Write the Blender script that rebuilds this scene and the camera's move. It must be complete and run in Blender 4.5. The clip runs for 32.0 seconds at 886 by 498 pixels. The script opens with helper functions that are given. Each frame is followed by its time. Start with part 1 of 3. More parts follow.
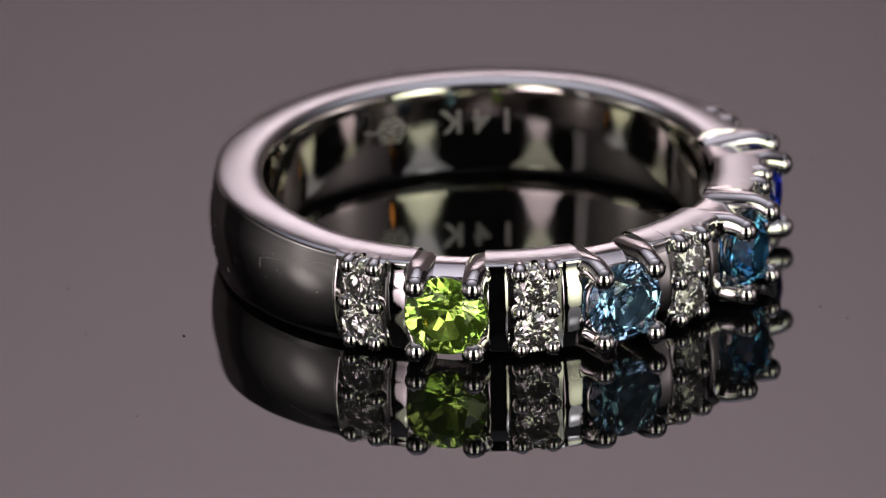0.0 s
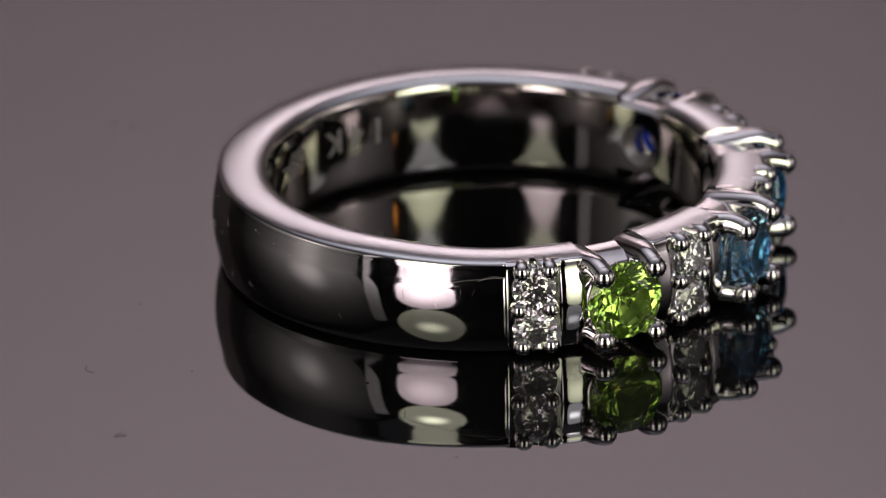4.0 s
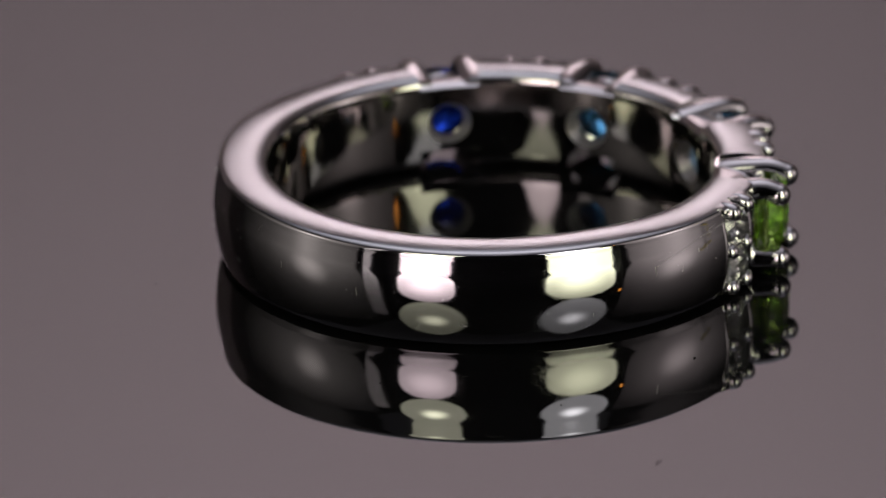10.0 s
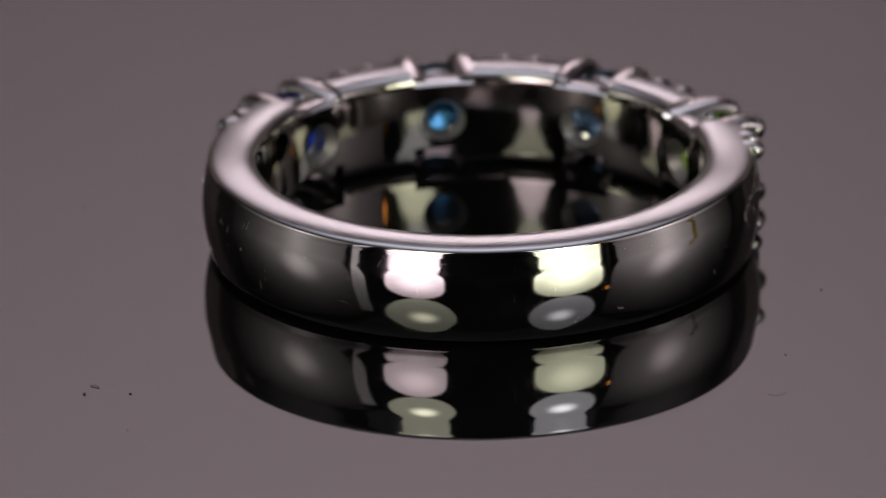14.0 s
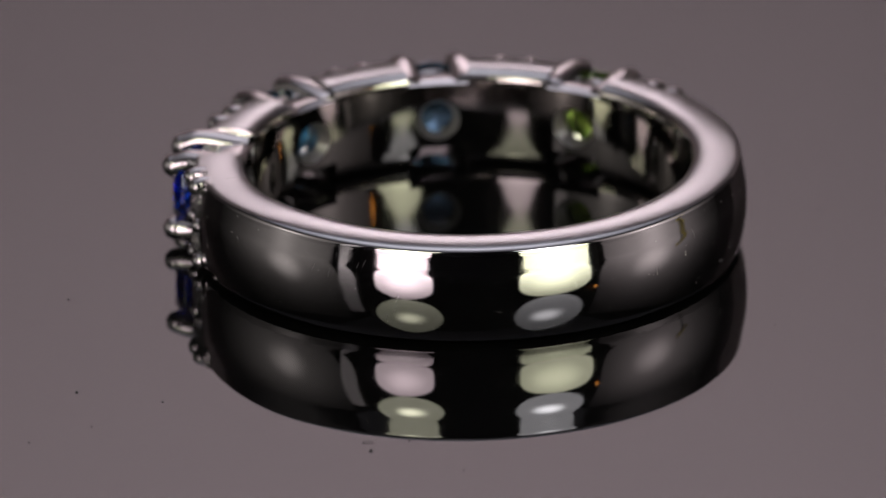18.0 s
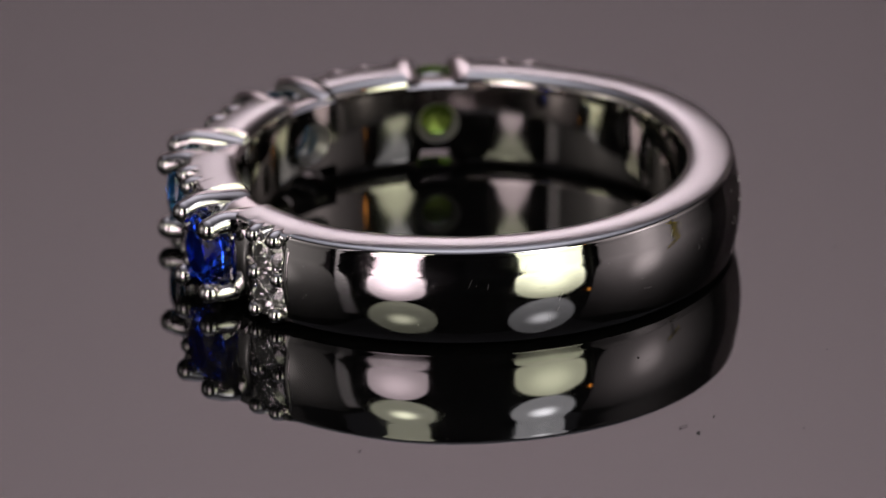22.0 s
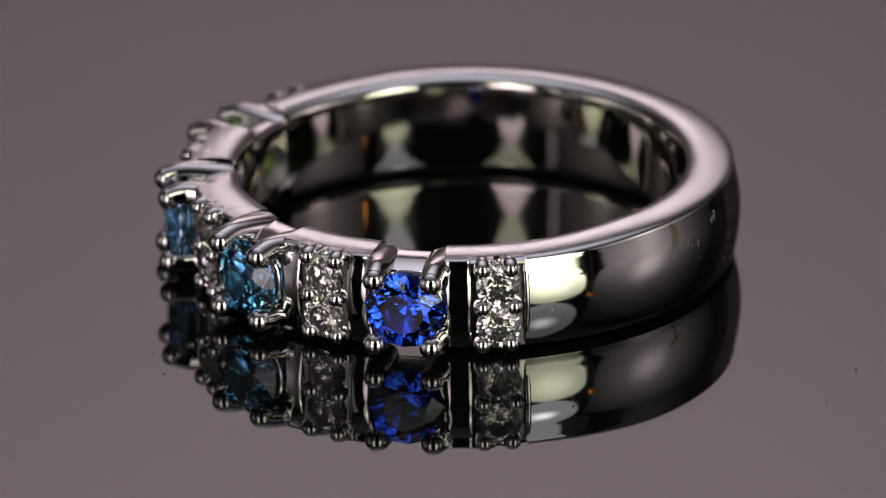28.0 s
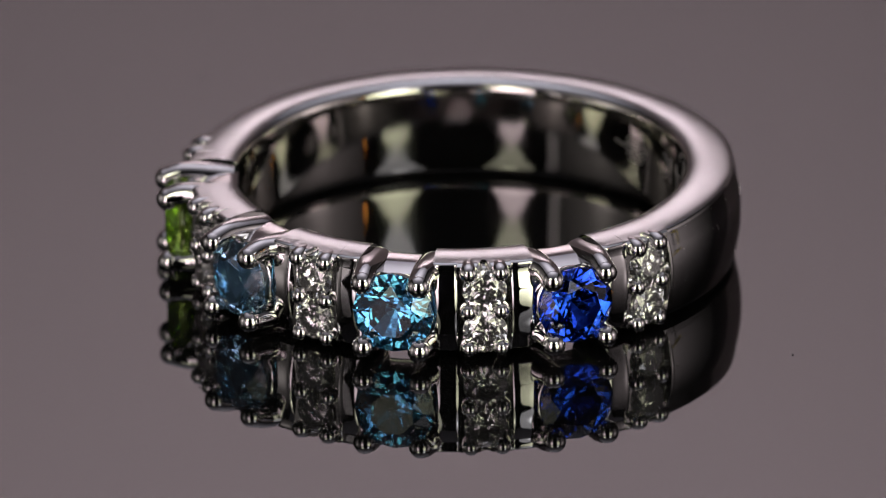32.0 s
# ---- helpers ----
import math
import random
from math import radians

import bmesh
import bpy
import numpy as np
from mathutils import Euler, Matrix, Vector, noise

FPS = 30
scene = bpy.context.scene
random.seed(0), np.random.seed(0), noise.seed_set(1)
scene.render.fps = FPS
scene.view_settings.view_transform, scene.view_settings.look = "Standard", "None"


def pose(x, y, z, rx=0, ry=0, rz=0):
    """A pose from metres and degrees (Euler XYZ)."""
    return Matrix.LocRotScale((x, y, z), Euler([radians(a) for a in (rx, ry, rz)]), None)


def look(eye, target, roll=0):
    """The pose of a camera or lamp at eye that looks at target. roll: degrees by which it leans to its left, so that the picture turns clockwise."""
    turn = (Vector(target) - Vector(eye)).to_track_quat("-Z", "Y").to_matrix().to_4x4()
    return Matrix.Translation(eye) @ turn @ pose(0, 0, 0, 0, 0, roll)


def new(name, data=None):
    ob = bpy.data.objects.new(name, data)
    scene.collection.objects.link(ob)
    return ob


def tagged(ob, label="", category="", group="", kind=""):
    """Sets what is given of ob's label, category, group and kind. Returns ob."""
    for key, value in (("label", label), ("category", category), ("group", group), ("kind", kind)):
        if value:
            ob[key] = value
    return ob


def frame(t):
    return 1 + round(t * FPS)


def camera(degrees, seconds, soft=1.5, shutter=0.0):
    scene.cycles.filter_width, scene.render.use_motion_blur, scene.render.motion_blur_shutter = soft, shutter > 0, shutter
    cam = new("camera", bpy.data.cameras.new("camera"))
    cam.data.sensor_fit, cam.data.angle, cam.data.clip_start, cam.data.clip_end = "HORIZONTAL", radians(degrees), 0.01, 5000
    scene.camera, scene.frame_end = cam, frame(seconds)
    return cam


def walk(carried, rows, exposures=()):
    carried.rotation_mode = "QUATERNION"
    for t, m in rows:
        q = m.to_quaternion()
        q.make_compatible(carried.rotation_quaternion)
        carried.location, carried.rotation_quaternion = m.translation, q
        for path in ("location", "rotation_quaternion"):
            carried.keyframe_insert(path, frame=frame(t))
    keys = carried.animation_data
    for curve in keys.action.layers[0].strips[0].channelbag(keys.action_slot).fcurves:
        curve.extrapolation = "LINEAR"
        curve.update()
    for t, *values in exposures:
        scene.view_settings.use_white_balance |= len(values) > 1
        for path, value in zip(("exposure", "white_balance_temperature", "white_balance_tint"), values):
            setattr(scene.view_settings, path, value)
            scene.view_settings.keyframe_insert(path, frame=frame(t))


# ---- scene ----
MM = 0.001
SPIN, SPIN_BEND = 8.796, -0.00677      # turntable, degrees per second
AXIS = (1.242, 4.726)                  # turntable axis on the plate, mm
OFF = (0.425, -0.543)                  # ring centre from the axis at rest, mm

MID, TOP, SET = 1.975, 3.95, 1.81      # heights on the ring: middle, top edge, stones, mm

# ---------------------------------------------------------------- camera
cam = camera(4.1201, 32.0, soft=1.10)
ELEV, DIST = radians(21.52), 450.0
EYE = (0, -DIST * math.cos(ELEV) * MM, (2 + DIST * math.sin(ELEV)) * MM)
SHOT = look(EYE, (0, 0, 2 * MM), -0.867)
cam.data.dof.use_dof = True
cam.data.dof.focus_distance = 0.4445
cam.data.dof.aperture_fstop = 75
walk(cam, [(0, SHOT), (32, SHOT)], [(0, 0.02), (6, -0.03), (17, -0.09), (28, -0.08), (32, -0.05)])

# ---------------------------------------------------------------- world
world = bpy.data.worlds.new("world")
scene.world = world
world.use_nodes = True
world.node_tree.nodes["Background"].inputs[0].default_value = (0.02, 0.019, 0.02, 1)
world.node_tree.nodes["Background"].inputs[1].default_value = 0.1


# ---------------------------------------------------------------- materials
def mat(name):
    m = bpy.data.materials.new(name)
    m.use_nodes = True
    nt = m.node_tree
    return m, nt, nt.nodes["Principled BSDF"]


def link(nt, a, b):
    nt.links.new(a, b)


def noise_node(nt, scale, detail=3.0, rough=0.55):
    tc = nt.nodes.new("ShaderNodeTexCoord")
    n = nt.nodes.new("ShaderNodeTexNoise")
    n.inputs["Scale"].default_value = scale
    n.inputs["Detail"].default_value = detail
    n.inputs["Roughness"].default_value = rough
    link(nt, tc.outputs["Object"], n.inputs["Vector"])
    return n


def span(nt, src, lo, hi, a=0.3, b=0.7):
    r = nt.nodes.new("ShaderNodeMapRange")
    r.inputs["From Min"].default_value, r.inputs["From Max"].default_value = a, b
    r.inputs["To Min"].default_value, r.inputs["To Max"].default_value = lo, hi
    link(nt, src, r.inputs["Value"])
    return r.outputs["Result"]


def metal(name, col, lo, hi, bump=0.0, scale=900):
    m, nt, p = mat(name)
    p.inputs["Base Color"].default_value = (*col, 1)
    p.inputs["Metallic"].default_value = 1
    n = noise_node(nt, scale)
    link(nt, span(nt, n.outputs["Fac"], lo, hi), p.inputs["Roughness"])
    if bump:
        n2 = noise_node(nt, scale * 0.35, 2)
        b = nt.nodes.new("ShaderNodeBump")
        b.inputs["Strength"].default_value = bump
        b.inputs["Distance"].default_value = 0.00002
        link(nt, n2.outputs["Fac"], b.inputs["Height"])
        link(nt, b.outputs["Normal"], p.inputs["Normal"])
    return m


GOLD = metal("polished_white_gold", (0.775, 0.76, 0.758), 0.03, 0.07, 0.06)
WORN = metal("worn_polished_white_gold", (0.775, 0.76, 0.758), 0.03, 0.07, 0.05)


def smudge(m):
    """Faint finger marks and hairlines that scatter a little light."""
    nt = m.node_tree
    p = nt.nodes["Principled BSDF"]
    n = noise_node(nt, 420, 6, 0.7)
    n2 = noise_node(nt, 5200, 2)
    mul = nt.nodes.new("ShaderNodeMath")
    mul.operation = "MULTIPLY"
    link(nt, span(nt, n.outputs["Fac"], 0.0, 1.0, 0.5, 0.75), mul.inputs[0])
    link(nt, span(nt, n2.outputs["Fac"], 0.0, 1.0, 0.35, 0.7), mul.inputs[1])
    add = nt.nodes.new("ShaderNodeMath")
    add.operation = "MULTIPLY_ADD"
    add.inputs[1].default_value = 0.15
    link(nt, mul.outputs["Value"], add.inputs[0])
    link(nt, p.inputs["Roughness"].links[0].from_socket, add.inputs[2])
    link(nt, add.outputs["Value"], p.inputs["Roughness"])


smudge(WORN)
BRUSHED = metal("softly_brushed_white_gold", (0.68, 0.70, 0.705), 0.13, 0.2, 0.05)
BORE = metal("less_polished_white_gold", (0.76, 0.735, 0.70), 0.055, 0.09, 0.10, 700)
CAST = metal("bright_cut_white_gold", (0.86, 0.85, 0.83), 0.08, 0.2, 0.5, 2500)
# rougher and darker than the polished gold, for the funnels behind the stones
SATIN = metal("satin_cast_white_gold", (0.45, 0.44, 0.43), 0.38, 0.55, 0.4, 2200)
ETCH = metal("laser_etched_white_gold", (0.72, 0.71, 0.70), 0.35, 0.55, 0.5, 6000)


def gem(name, col, ior, diffuse_lift=0.04):
    """A clear coloured stone with a small diffuse share added to brighten its facets."""
    m, nt, p = mat(name)
    p.inputs["IOR"].default_value = ior
    p.inputs["Roughness"].default_value = 0.0
    p.inputs["Transmission Weight"].default_value = 1 - diffuse_lift
    n = noise_node(nt, 1400, 2)
    mix = nt.nodes.new("ShaderNodeMix")
    mix.data_type = "RGBA"
    mix.inputs["A"].default_value = (*col, 1)
    mix.inputs["B"].default_value = (*[min(1, c * 1.12 + 0.01) for c in col], 1)
    link(nt, n.outputs["Fac"], mix.inputs["Factor"])
    link(nt, mix.outputs["Result"], p.inputs["Base Color"])
    return m


PERIDOT = gem("peridot", (0.56, 0.92, 0.16), 1.67, 0.06)
TOPAZ = gem("sky_blue_topaz", (0.35, 0.66, 1.0), 1.63, 0.03)
ZIRCON = gem("blue_zircon", (0.13, 0.53, 1.0), 1.93, 0.02)
SAPPHIRE = gem("blue_sapphire", (0.017, 0.095, 1.0), 1.77, 0.0)
DIAMOND = gem("diamond", (0.985, 0.985, 0.985), 2.42, 0.06)


def plain(name, col, rough, var=0.1, scale=30, spec=0.5):
    m, nt, p = mat(name)
    n = noise_node(nt, scale, 5)
    mix = nt.nodes.new("ShaderNodeMix")
    mix.data_type = "RGBA"
    mix.inputs["A"].default_value = (*[c * (1 - var) for c in col], 1)
    mix.inputs["B"].default_value = (*[c * (1 + var) for c in col], 1)
    link(nt, n.outputs["Fac"], mix.inputs["Factor"])
    link(nt, mix.outputs["Result"], p.inputs["Base Color"])
    p.inputs["Roughness"].default_value = rough
    p.inputs["Specular IOR Level"].default_value = spec
    return m


ACRYLIC = plain("black_acrylic", (0.004, 0.004, 0.004), 0.012, 0.2, 300)
ACRYLIC.node_tree.nodes["Principled BSDF"].inputs["IOR"].default_value = 1.5
TABLE = plain("black_gloss_table", (0.006, 0.006, 0.006), 0.05, 0.3, 12)
PAPER = plain("rose_grey_paper", (0.43, 0.35, 0.376), 0.9, 0.05, 14)
CEIL = plain("lilac_grey_bounce", (0.62, 0.60, 0.68), 0.9, 0.05, 3)
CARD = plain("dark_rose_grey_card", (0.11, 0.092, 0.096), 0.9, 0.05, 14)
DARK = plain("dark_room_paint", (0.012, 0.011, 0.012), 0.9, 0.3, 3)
BLACKMETAL = plain("black_powder_coat", (0.015, 0.015, 0.015), 0.5, 0.3, 80)
YELLOW = plain("yellow_paper", (0.75, 0.60, 0.05), 0.8, 0.1, 60)
LINT = plain("pale_lint", (0.75, 0.73, 0.70), 0.8, 0.2, 900)
SPECK = plain("dark_dust", (0.012, 0.011, 0.010), 0.9, 0.3, 900)


def glow(name, col, power):
    m, nt, p = mat(name)
    p.inputs["Base Color"].default_value = (0.8, 0.8, 0.8, 1)
    p.inputs["Emission Color"].default_value = (*col, 1)
    p.inputs["Emission Strength"].default_value = power
    return m


def hot_glow(name, col, edge, middle, size, fall=0.0, spot=0.0):
    """A diffuser that is brighter where its bulb sits behind it."""
    m, nt, p = mat(name)
    p.inputs["Base Color"].default_value = (0.8, 0.8, 0.8, 1) if not fall else (0.03, 0.028, 0.029, 1)
    p.inputs["Roughness"].default_value = 0.8
    p.inputs["Emission Color"].default_value = (*col, 1)
    tc = nt.nodes.new("ShaderNodeTexCoord")
    d = nt.nodes.new("ShaderNodeVectorMath")
    d.operation = "LENGTH"
    link(nt, tc.outputs["Object"], d.inputs[0])
    r = nt.nodes.new("ShaderNodeMapRange")
    r.interpolation_type = "SMOOTHERSTEP"
    r.inputs["From Min"].default_value, r.inputs["From Max"].default_value = 0, size
    r.inputs["To Min"].default_value, r.inputs["To Max"].default_value = middle, edge
    link(nt, d.outputs["Value"], r.inputs["Value"])
    # Side panels: soft falloff and hot spot put into the glow.
    if fall:
        r.interpolation_type = "LINEAR"
        w = nt.nodes.new("ShaderNodeMath")
        w.operation = "POWER"
        w.inputs[1].default_value = fall
        link(nt, r.outputs["Result"], w.inputs[0])
        hot = nt.nodes.new("ShaderNodeMapRange")
        hot.interpolation_type = "SMOOTHERSTEP"
        hot.inputs["From Min"].default_value, hot.inputs["From Max"].default_value = 0, 0.11
        hot.inputs["To Min"].default_value, hot.inputs["To Max"].default_value = spot, 0
        link(nt, d.outputs["Value"], hot.inputs["Value"])
        both = nt.nodes.new("ShaderNodeMath")
        link(nt, w.outputs["Value"], both.inputs[0])
        link(nt, hot.outputs["Result"], both.inputs[1])
        link(nt, both.outputs["Value"], p.inputs["Emission Strength"])
    else:
        link(nt, r.outputs["Result"], p.inputs["Emission Strength"])
    return m


PINK_GLOW = hot_glow("pink_white_diffuser", (1.0, 0.80, 0.86), 2.2, 4.4, 0.10)
LIME_GLOW = hot_glow("yellow_white_diffuser", (0.99, 1.0, 0.70), 2.2, 4.4, 0.11)
OLIVE_GLOW = hot_glow("warm_dim_diffuser", (1.0, 1.0, 0.74), 1.25, 8.0, 0.07)
GREY_GLOW = hot_glow("cool_dim_diffuser", (0.97, 0.96, 1.0), 1.25, 8.0, 0.07)
SIDE_WARM = hot_glow("warm_side_glow", (1.0, 0.90, 0.87), 0.03, 0.74, 0.38, 2.3, 0.62)
SIDE_ROSE = hot_glow("rose_side_glow", (1.0, 0.86, 0.87), 0.03, 0.93, 0.38, 2.3, 0.74)
EDGE_GLOW = glow("rose_white_edge_glow_strip", (1.0, 0.87, 0.89), 0.28)
AMBER_GLOW = glow("amber_bulb", (1.0, 0.36, 0.04), 5.5)


# ---------------------------------------------------------------- mesh tools
def finish(bm, smooth=None):
    bmesh.ops.recalc_face_normals(bm, faces=bm.faces)
    if smooth is not None:
        lim = radians(smooth)
        for f in bm.faces:
            f.smooth = True
        for e in bm.edges:
            e.smooth = not (len(e.link_faces) == 2 and e.calc_face_angle(0) > lim)
    return bm


def part(name, bm, material, parent, label=""):
    me = bpy.data.meshes.new(name)
    bm.to_mesh(me)
    bm.free()
    me.materials.append(material)
    ob = new(name, me)
    ob.parent = parent
    if label:
        ob["label"] = label
    return ob


def brush_top(ob):
    """Gives the faces that look up a softly brushed finish."""
    ob.data.materials.append(BRUSHED)
    slot = len(ob.data.materials) - 1
    for f in ob.data.polygons:
        if f.normal.z > 0.72 and f.center.z > 2.5 * MM:
            f.material_index = slot
    return ob


def soften_bore(ob):
    """Gives the polished faces that look inwards the duller finish of the bore."""
    ob.data.materials.append(BORE)
    slot = len(ob.data.materials) - 1
    for f in ob.data.polygons:
        out = f.center.x * f.normal.x + f.center.y * f.normal.y
        if f.material_index == 0 and out < -0.6 * math.hypot(f.center.x, f.center.y):
            f.material_index = slot
    return ob


def share(name, src, m, parent):
    ob = new(name, src.data)
    ob.parent = parent
    ob.matrix_local = m
    return ob


def mesh_thing(name, bm, material):
    me = bpy.data.meshes.new(name)
    bm.to_mesh(me)
    bm.free()
    me.materials.append(material)
    return new(name, me)


def lathe(profile, a0, a1, n, closed=False, round_off=0.0, power=8, slim=None, wave=0.0):
    """Sweeps a closed (r, z) outline in mm round the z axis between two angles in degrees. round_off: drop of the outer face at both ends.
    slim: a function of the angle that gives the share of its full width that the band keeps there.
    wave: depth of the faint hand-polished unevenness of the outer face."""
    bm = bmesh.new()
    rings = []
    for i in range(n if closed else n + 1):
        a = radians(a0 + (a1 - a0) * i / n)
        c, s = math.cos(a), math.sin(a)
        d = round_off * abs(2 * i / n - 1) ** power
        k = slim(a0 + (a1 - a0) * i / n) if slim else 1.0
        ring_verts = []
        for r, z in profile:
            q = r - d * (r > 9.4)
            if wave and r > 9.9:
                q += wave * (noise.noise((c * 3.6, s * 3.6, z * 0.28)) + 0.3 * noise.noise((c * 8, s * 8, z * 0.35 + 5)))
            ring_verts.append(bm.verts.new((q * c * MM, q * s * MM, (MID + (z - MID) * (k if z > MID else 1.0)) * MM)))
        rings.append(ring_verts)
    k = len(profile)
    for i in range(n):
        p, q = rings[i], rings[(i + 1) % len(rings)]
        for j in range(k):
            bm.faces.new((p[j], p[(j + 1) % k], q[(j + 1) % k], q[j]))
    if not closed:
        bm.faces.new(rings[0])
        bm.faces.new(rings[-1][::-1])
    return bm


def smooth_line(pts, n):
    """Points along a Catmull-Rom line through pts."""
    out = []
    p = [Vector(q) for q in pts]
    p = [2 * p[0] - p[1]] + p + [2 * p[-1] - p[-2]]
    for i in range(1, len(p) - 2):
        for j in range(n):
            t = j / n
            a, b, c, d = p[i - 1], p[i], p[i + 1], p[i + 2]
            out.append(0.5 * (2 * b + (c - a) * t + (2 * a - 5 * b + 4 * c - d) * t * t + (3 * b - a - 3 * c + d) * t ** 3))
    out.append(p[-2])
    return out


def tube(path, radii, seg=16, caps=(True, True)):
    """A round tube along path, with rounded ends where caps ask for them."""
    bm = bmesh.new()
    pts, rad = [Vector(p) for p in path], list(radii)
    d0, d1 = (pts[0] - pts[1]).normalized(), (pts[-1] - pts[-2]).normalized()
    if caps[0]:
        pts = [pts[0] + d0 * rad[0] * math.sin(a) for a in (1.45, 1.1, 0.7, 0.35)] + pts
        rad = [rad[0] * math.cos(a) for a in (1.45, 1.1, 0.7, 0.35)] + rad
    if caps[1]:
        e, r = pts[-1].copy(), rad[-1]
        pts += [e + d1 * r * math.sin(a) for a in (0.35, 0.7, 1.1, 1.45)]
        rad += [r * math.cos(a) for a in (0.35, 0.7, 1.1, 1.45)]
    rings = []
    for i, p in enumerate(pts):
        d = (pts[min(i + 1, len(pts) - 1)] - pts[max(i - 1, 0)]).normalized()
        u = d.cross(Vector((0.3, 1, 0.2))).normalized()
        v = d.cross(u)
        rings.append([bm.verts.new((p + (u * math.cos(a) + v * math.sin(a)) * rad[i]) * MM)
                      for a in (2 * math.pi * k / seg for k in range(seg))])
    for a, b in zip(rings, rings[1:]):
        for k in range(seg):
            bm.faces.new((a[k], a[(k + 1) % seg], b[(k + 1) % seg], b[k]))
    bm.faces.new(rings[0][::-1])
    bm.faces.new(rings[-1])
    return finish(bm, 50)


def cut(ob, cutters):
    """Takes the cutters' bodies out of ob's mesh and removes the cutters."""
    for c in cutters:
        mod = ob.modifiers.new("cut", "BOOLEAN")
        mod.operation, mod.solver, mod.object = "DIFFERENCE", "EXACT", c
    dg = bpy.context.evaluated_depsgraph_get()
    me = bpy.data.meshes.new_from_object(ob.evaluated_get(dg))
    ob.modifiers.clear()
    ob.data = me
    for c in cutters:
        bpy.data.objects.remove(c)
    bm = bmesh.new()
    bm.from_mesh(me)
    finish(bm, 32)
    bm.to_mesh(me)
    bm.free()


def frustum(r0, rad0, r1, rad1, az, z, seg=40):
    """A solid cone along the radius at azimuth az and height z, as a cutter."""
    bm = bmesh.new()
    a = radians(az)
    d, t = Vector((math.cos(a), math.sin(a), 0)), Vector((-math.sin(a), math.cos(a), 0))
    rings = []
    for r, q in ((r0, rad0), (r1, rad1)):
        rings.append([bm.verts.new((d * r + t * q * math.cos(b) + Vector((0, 0, z + q * math.sin(b)))) * MM)
                      for b in (2 * math.pi * k / seg for k in range(seg))])
    for k in range(seg):
        bm.faces.new((rings[0][k], rings[0][(k + 1) % seg], rings[1][(k + 1) % seg], rings[1][k]))
    bm.faces.new(rings[0][::-1])
    bm.faces.new(rings[1])
    finish(bm)
    return mesh_thing("cutter", bm, GOLD)


def radial(az, r, z, spin=0):
    """A pose whose z axis points outward along the radius at azimuth az; x runs round the ring."""
    a = radians(az)
    d, t = Vector((math.cos(a), math.sin(a), 0)), Vector((-math.sin(a), math.cos(a), 0))
    up = d.cross(t)
    m = Matrix((t, up, d)).transposed().to_4x4()
    m.translation = (d * r + Vector((0, 0, z))) * MM
    return m @ pose(0, 0, 0, 0, 0, spin)


def brilliant(rad, table=0.56, crown=0.32, deep=0.86, fold=8):
    """A round brilliant-cut stone, table up, girdle at z = 0."""
    bm = bmesh.new()
    pts = []
    for k in range(fold):
        a, b = 2 * math.pi * k / fold, 2 * math.pi * (k + 0.5) / fold
        pts += [(table * math.cos(b), table * math.sin(b), crown), (0.80 * math.cos(a), 0.80 * math.sin(a), crown * 0.60),
                (0.24 * math.cos(b), 0.24 * math.sin(b), -deep * 0.815)]
    for k in range(2 * fold):
        a = math.pi * k / fold
        pts += [(math.cos(a), math.sin(a), 0.025), (math.cos(a), math.sin(a), -0.025)]
    pts.append((0, 0, -deep))
    vs = [bm.verts.new([c * rad * MM for c in p]) for p in pts]
    bmesh.ops.convex_hull(bm, input=vs)
    bmesh.ops.dissolve_limit(bm, angle_limit=radians(0.5), verts=bm.verts, edges=bm.edges)
    return finish(bm)


def box(bm, sx, sy, sz, m, bevel=0.0):
    """A bevelled box of that size in metres, added to bm at m."""
    got = bmesh.ops.create_cube(bm, size=1, matrix=m @ Matrix.Diagonal((sx, sy, sz, 1)))
    if bevel:
        edges = list({e for v in got["verts"] for e in v.link_edges})
        bmesh.ops.bevel(bm, geom=edges, offset=bevel, segments=2, affect="EDGES")
    return bm


# ---------------------------------------------------------------- room
# Unseen room: far wall and ceiling pale to brighten the rim's reflections, the rest dark.
def shell():
    bm = bmesh.new()
    box(bm, 3.2, 3.2, 0.05, pose(0, 0, -0.835))
    tagged(mesh_thing("floor", bm, DARK), "dark unlit studio floor", "floor", kind="structure")
    bm = bmesh.new()
    box(bm, 3.2, 3.2, 0.05, pose(0, 0, 1.7))
    tagged(mesh_thing("ceiling", bm, CEIL), "unseen pale lilac-grey ceiling, added to fill the ring's rim reflections", "ceiling", kind="structure")
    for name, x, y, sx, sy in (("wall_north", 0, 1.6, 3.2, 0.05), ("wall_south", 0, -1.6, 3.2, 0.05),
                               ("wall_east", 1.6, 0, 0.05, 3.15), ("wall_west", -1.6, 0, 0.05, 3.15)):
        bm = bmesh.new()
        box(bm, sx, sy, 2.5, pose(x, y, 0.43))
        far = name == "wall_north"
        tagged(mesh_thing(name, bm, CEIL if far else DARK), "unseen pale lilac-grey wall, added to fill the ring's rim reflections" if far else "unseen dark wall, added to close the room", "wall", kind="structure")


def table():
    t = new("studio_table")
    t.location = (0, 0, -0.81)
    tagged(t, "low studio table with a black gloss top", "table")
    bm = bmesh.new()
    box(bm, 1.5, 1.5, 0.03, pose(0, 0, 0.785), 0.004)
    part("tabletop", bm, TABLE, t)
    bm = bmesh.new()
    box(bm, 0.05, 0.05, 0.77, pose(0, 0, 0.385), 0.003)
    leg = part("leg", bm, BLACKMETAL, t)
    leg.location = (0.68, 0.68, 0)
    for x, y in ((-0.68, 0.68), (0.68, -0.68), (-0.68, -0.68)):
        share("leg", leg, pose(x, y, 0), t)


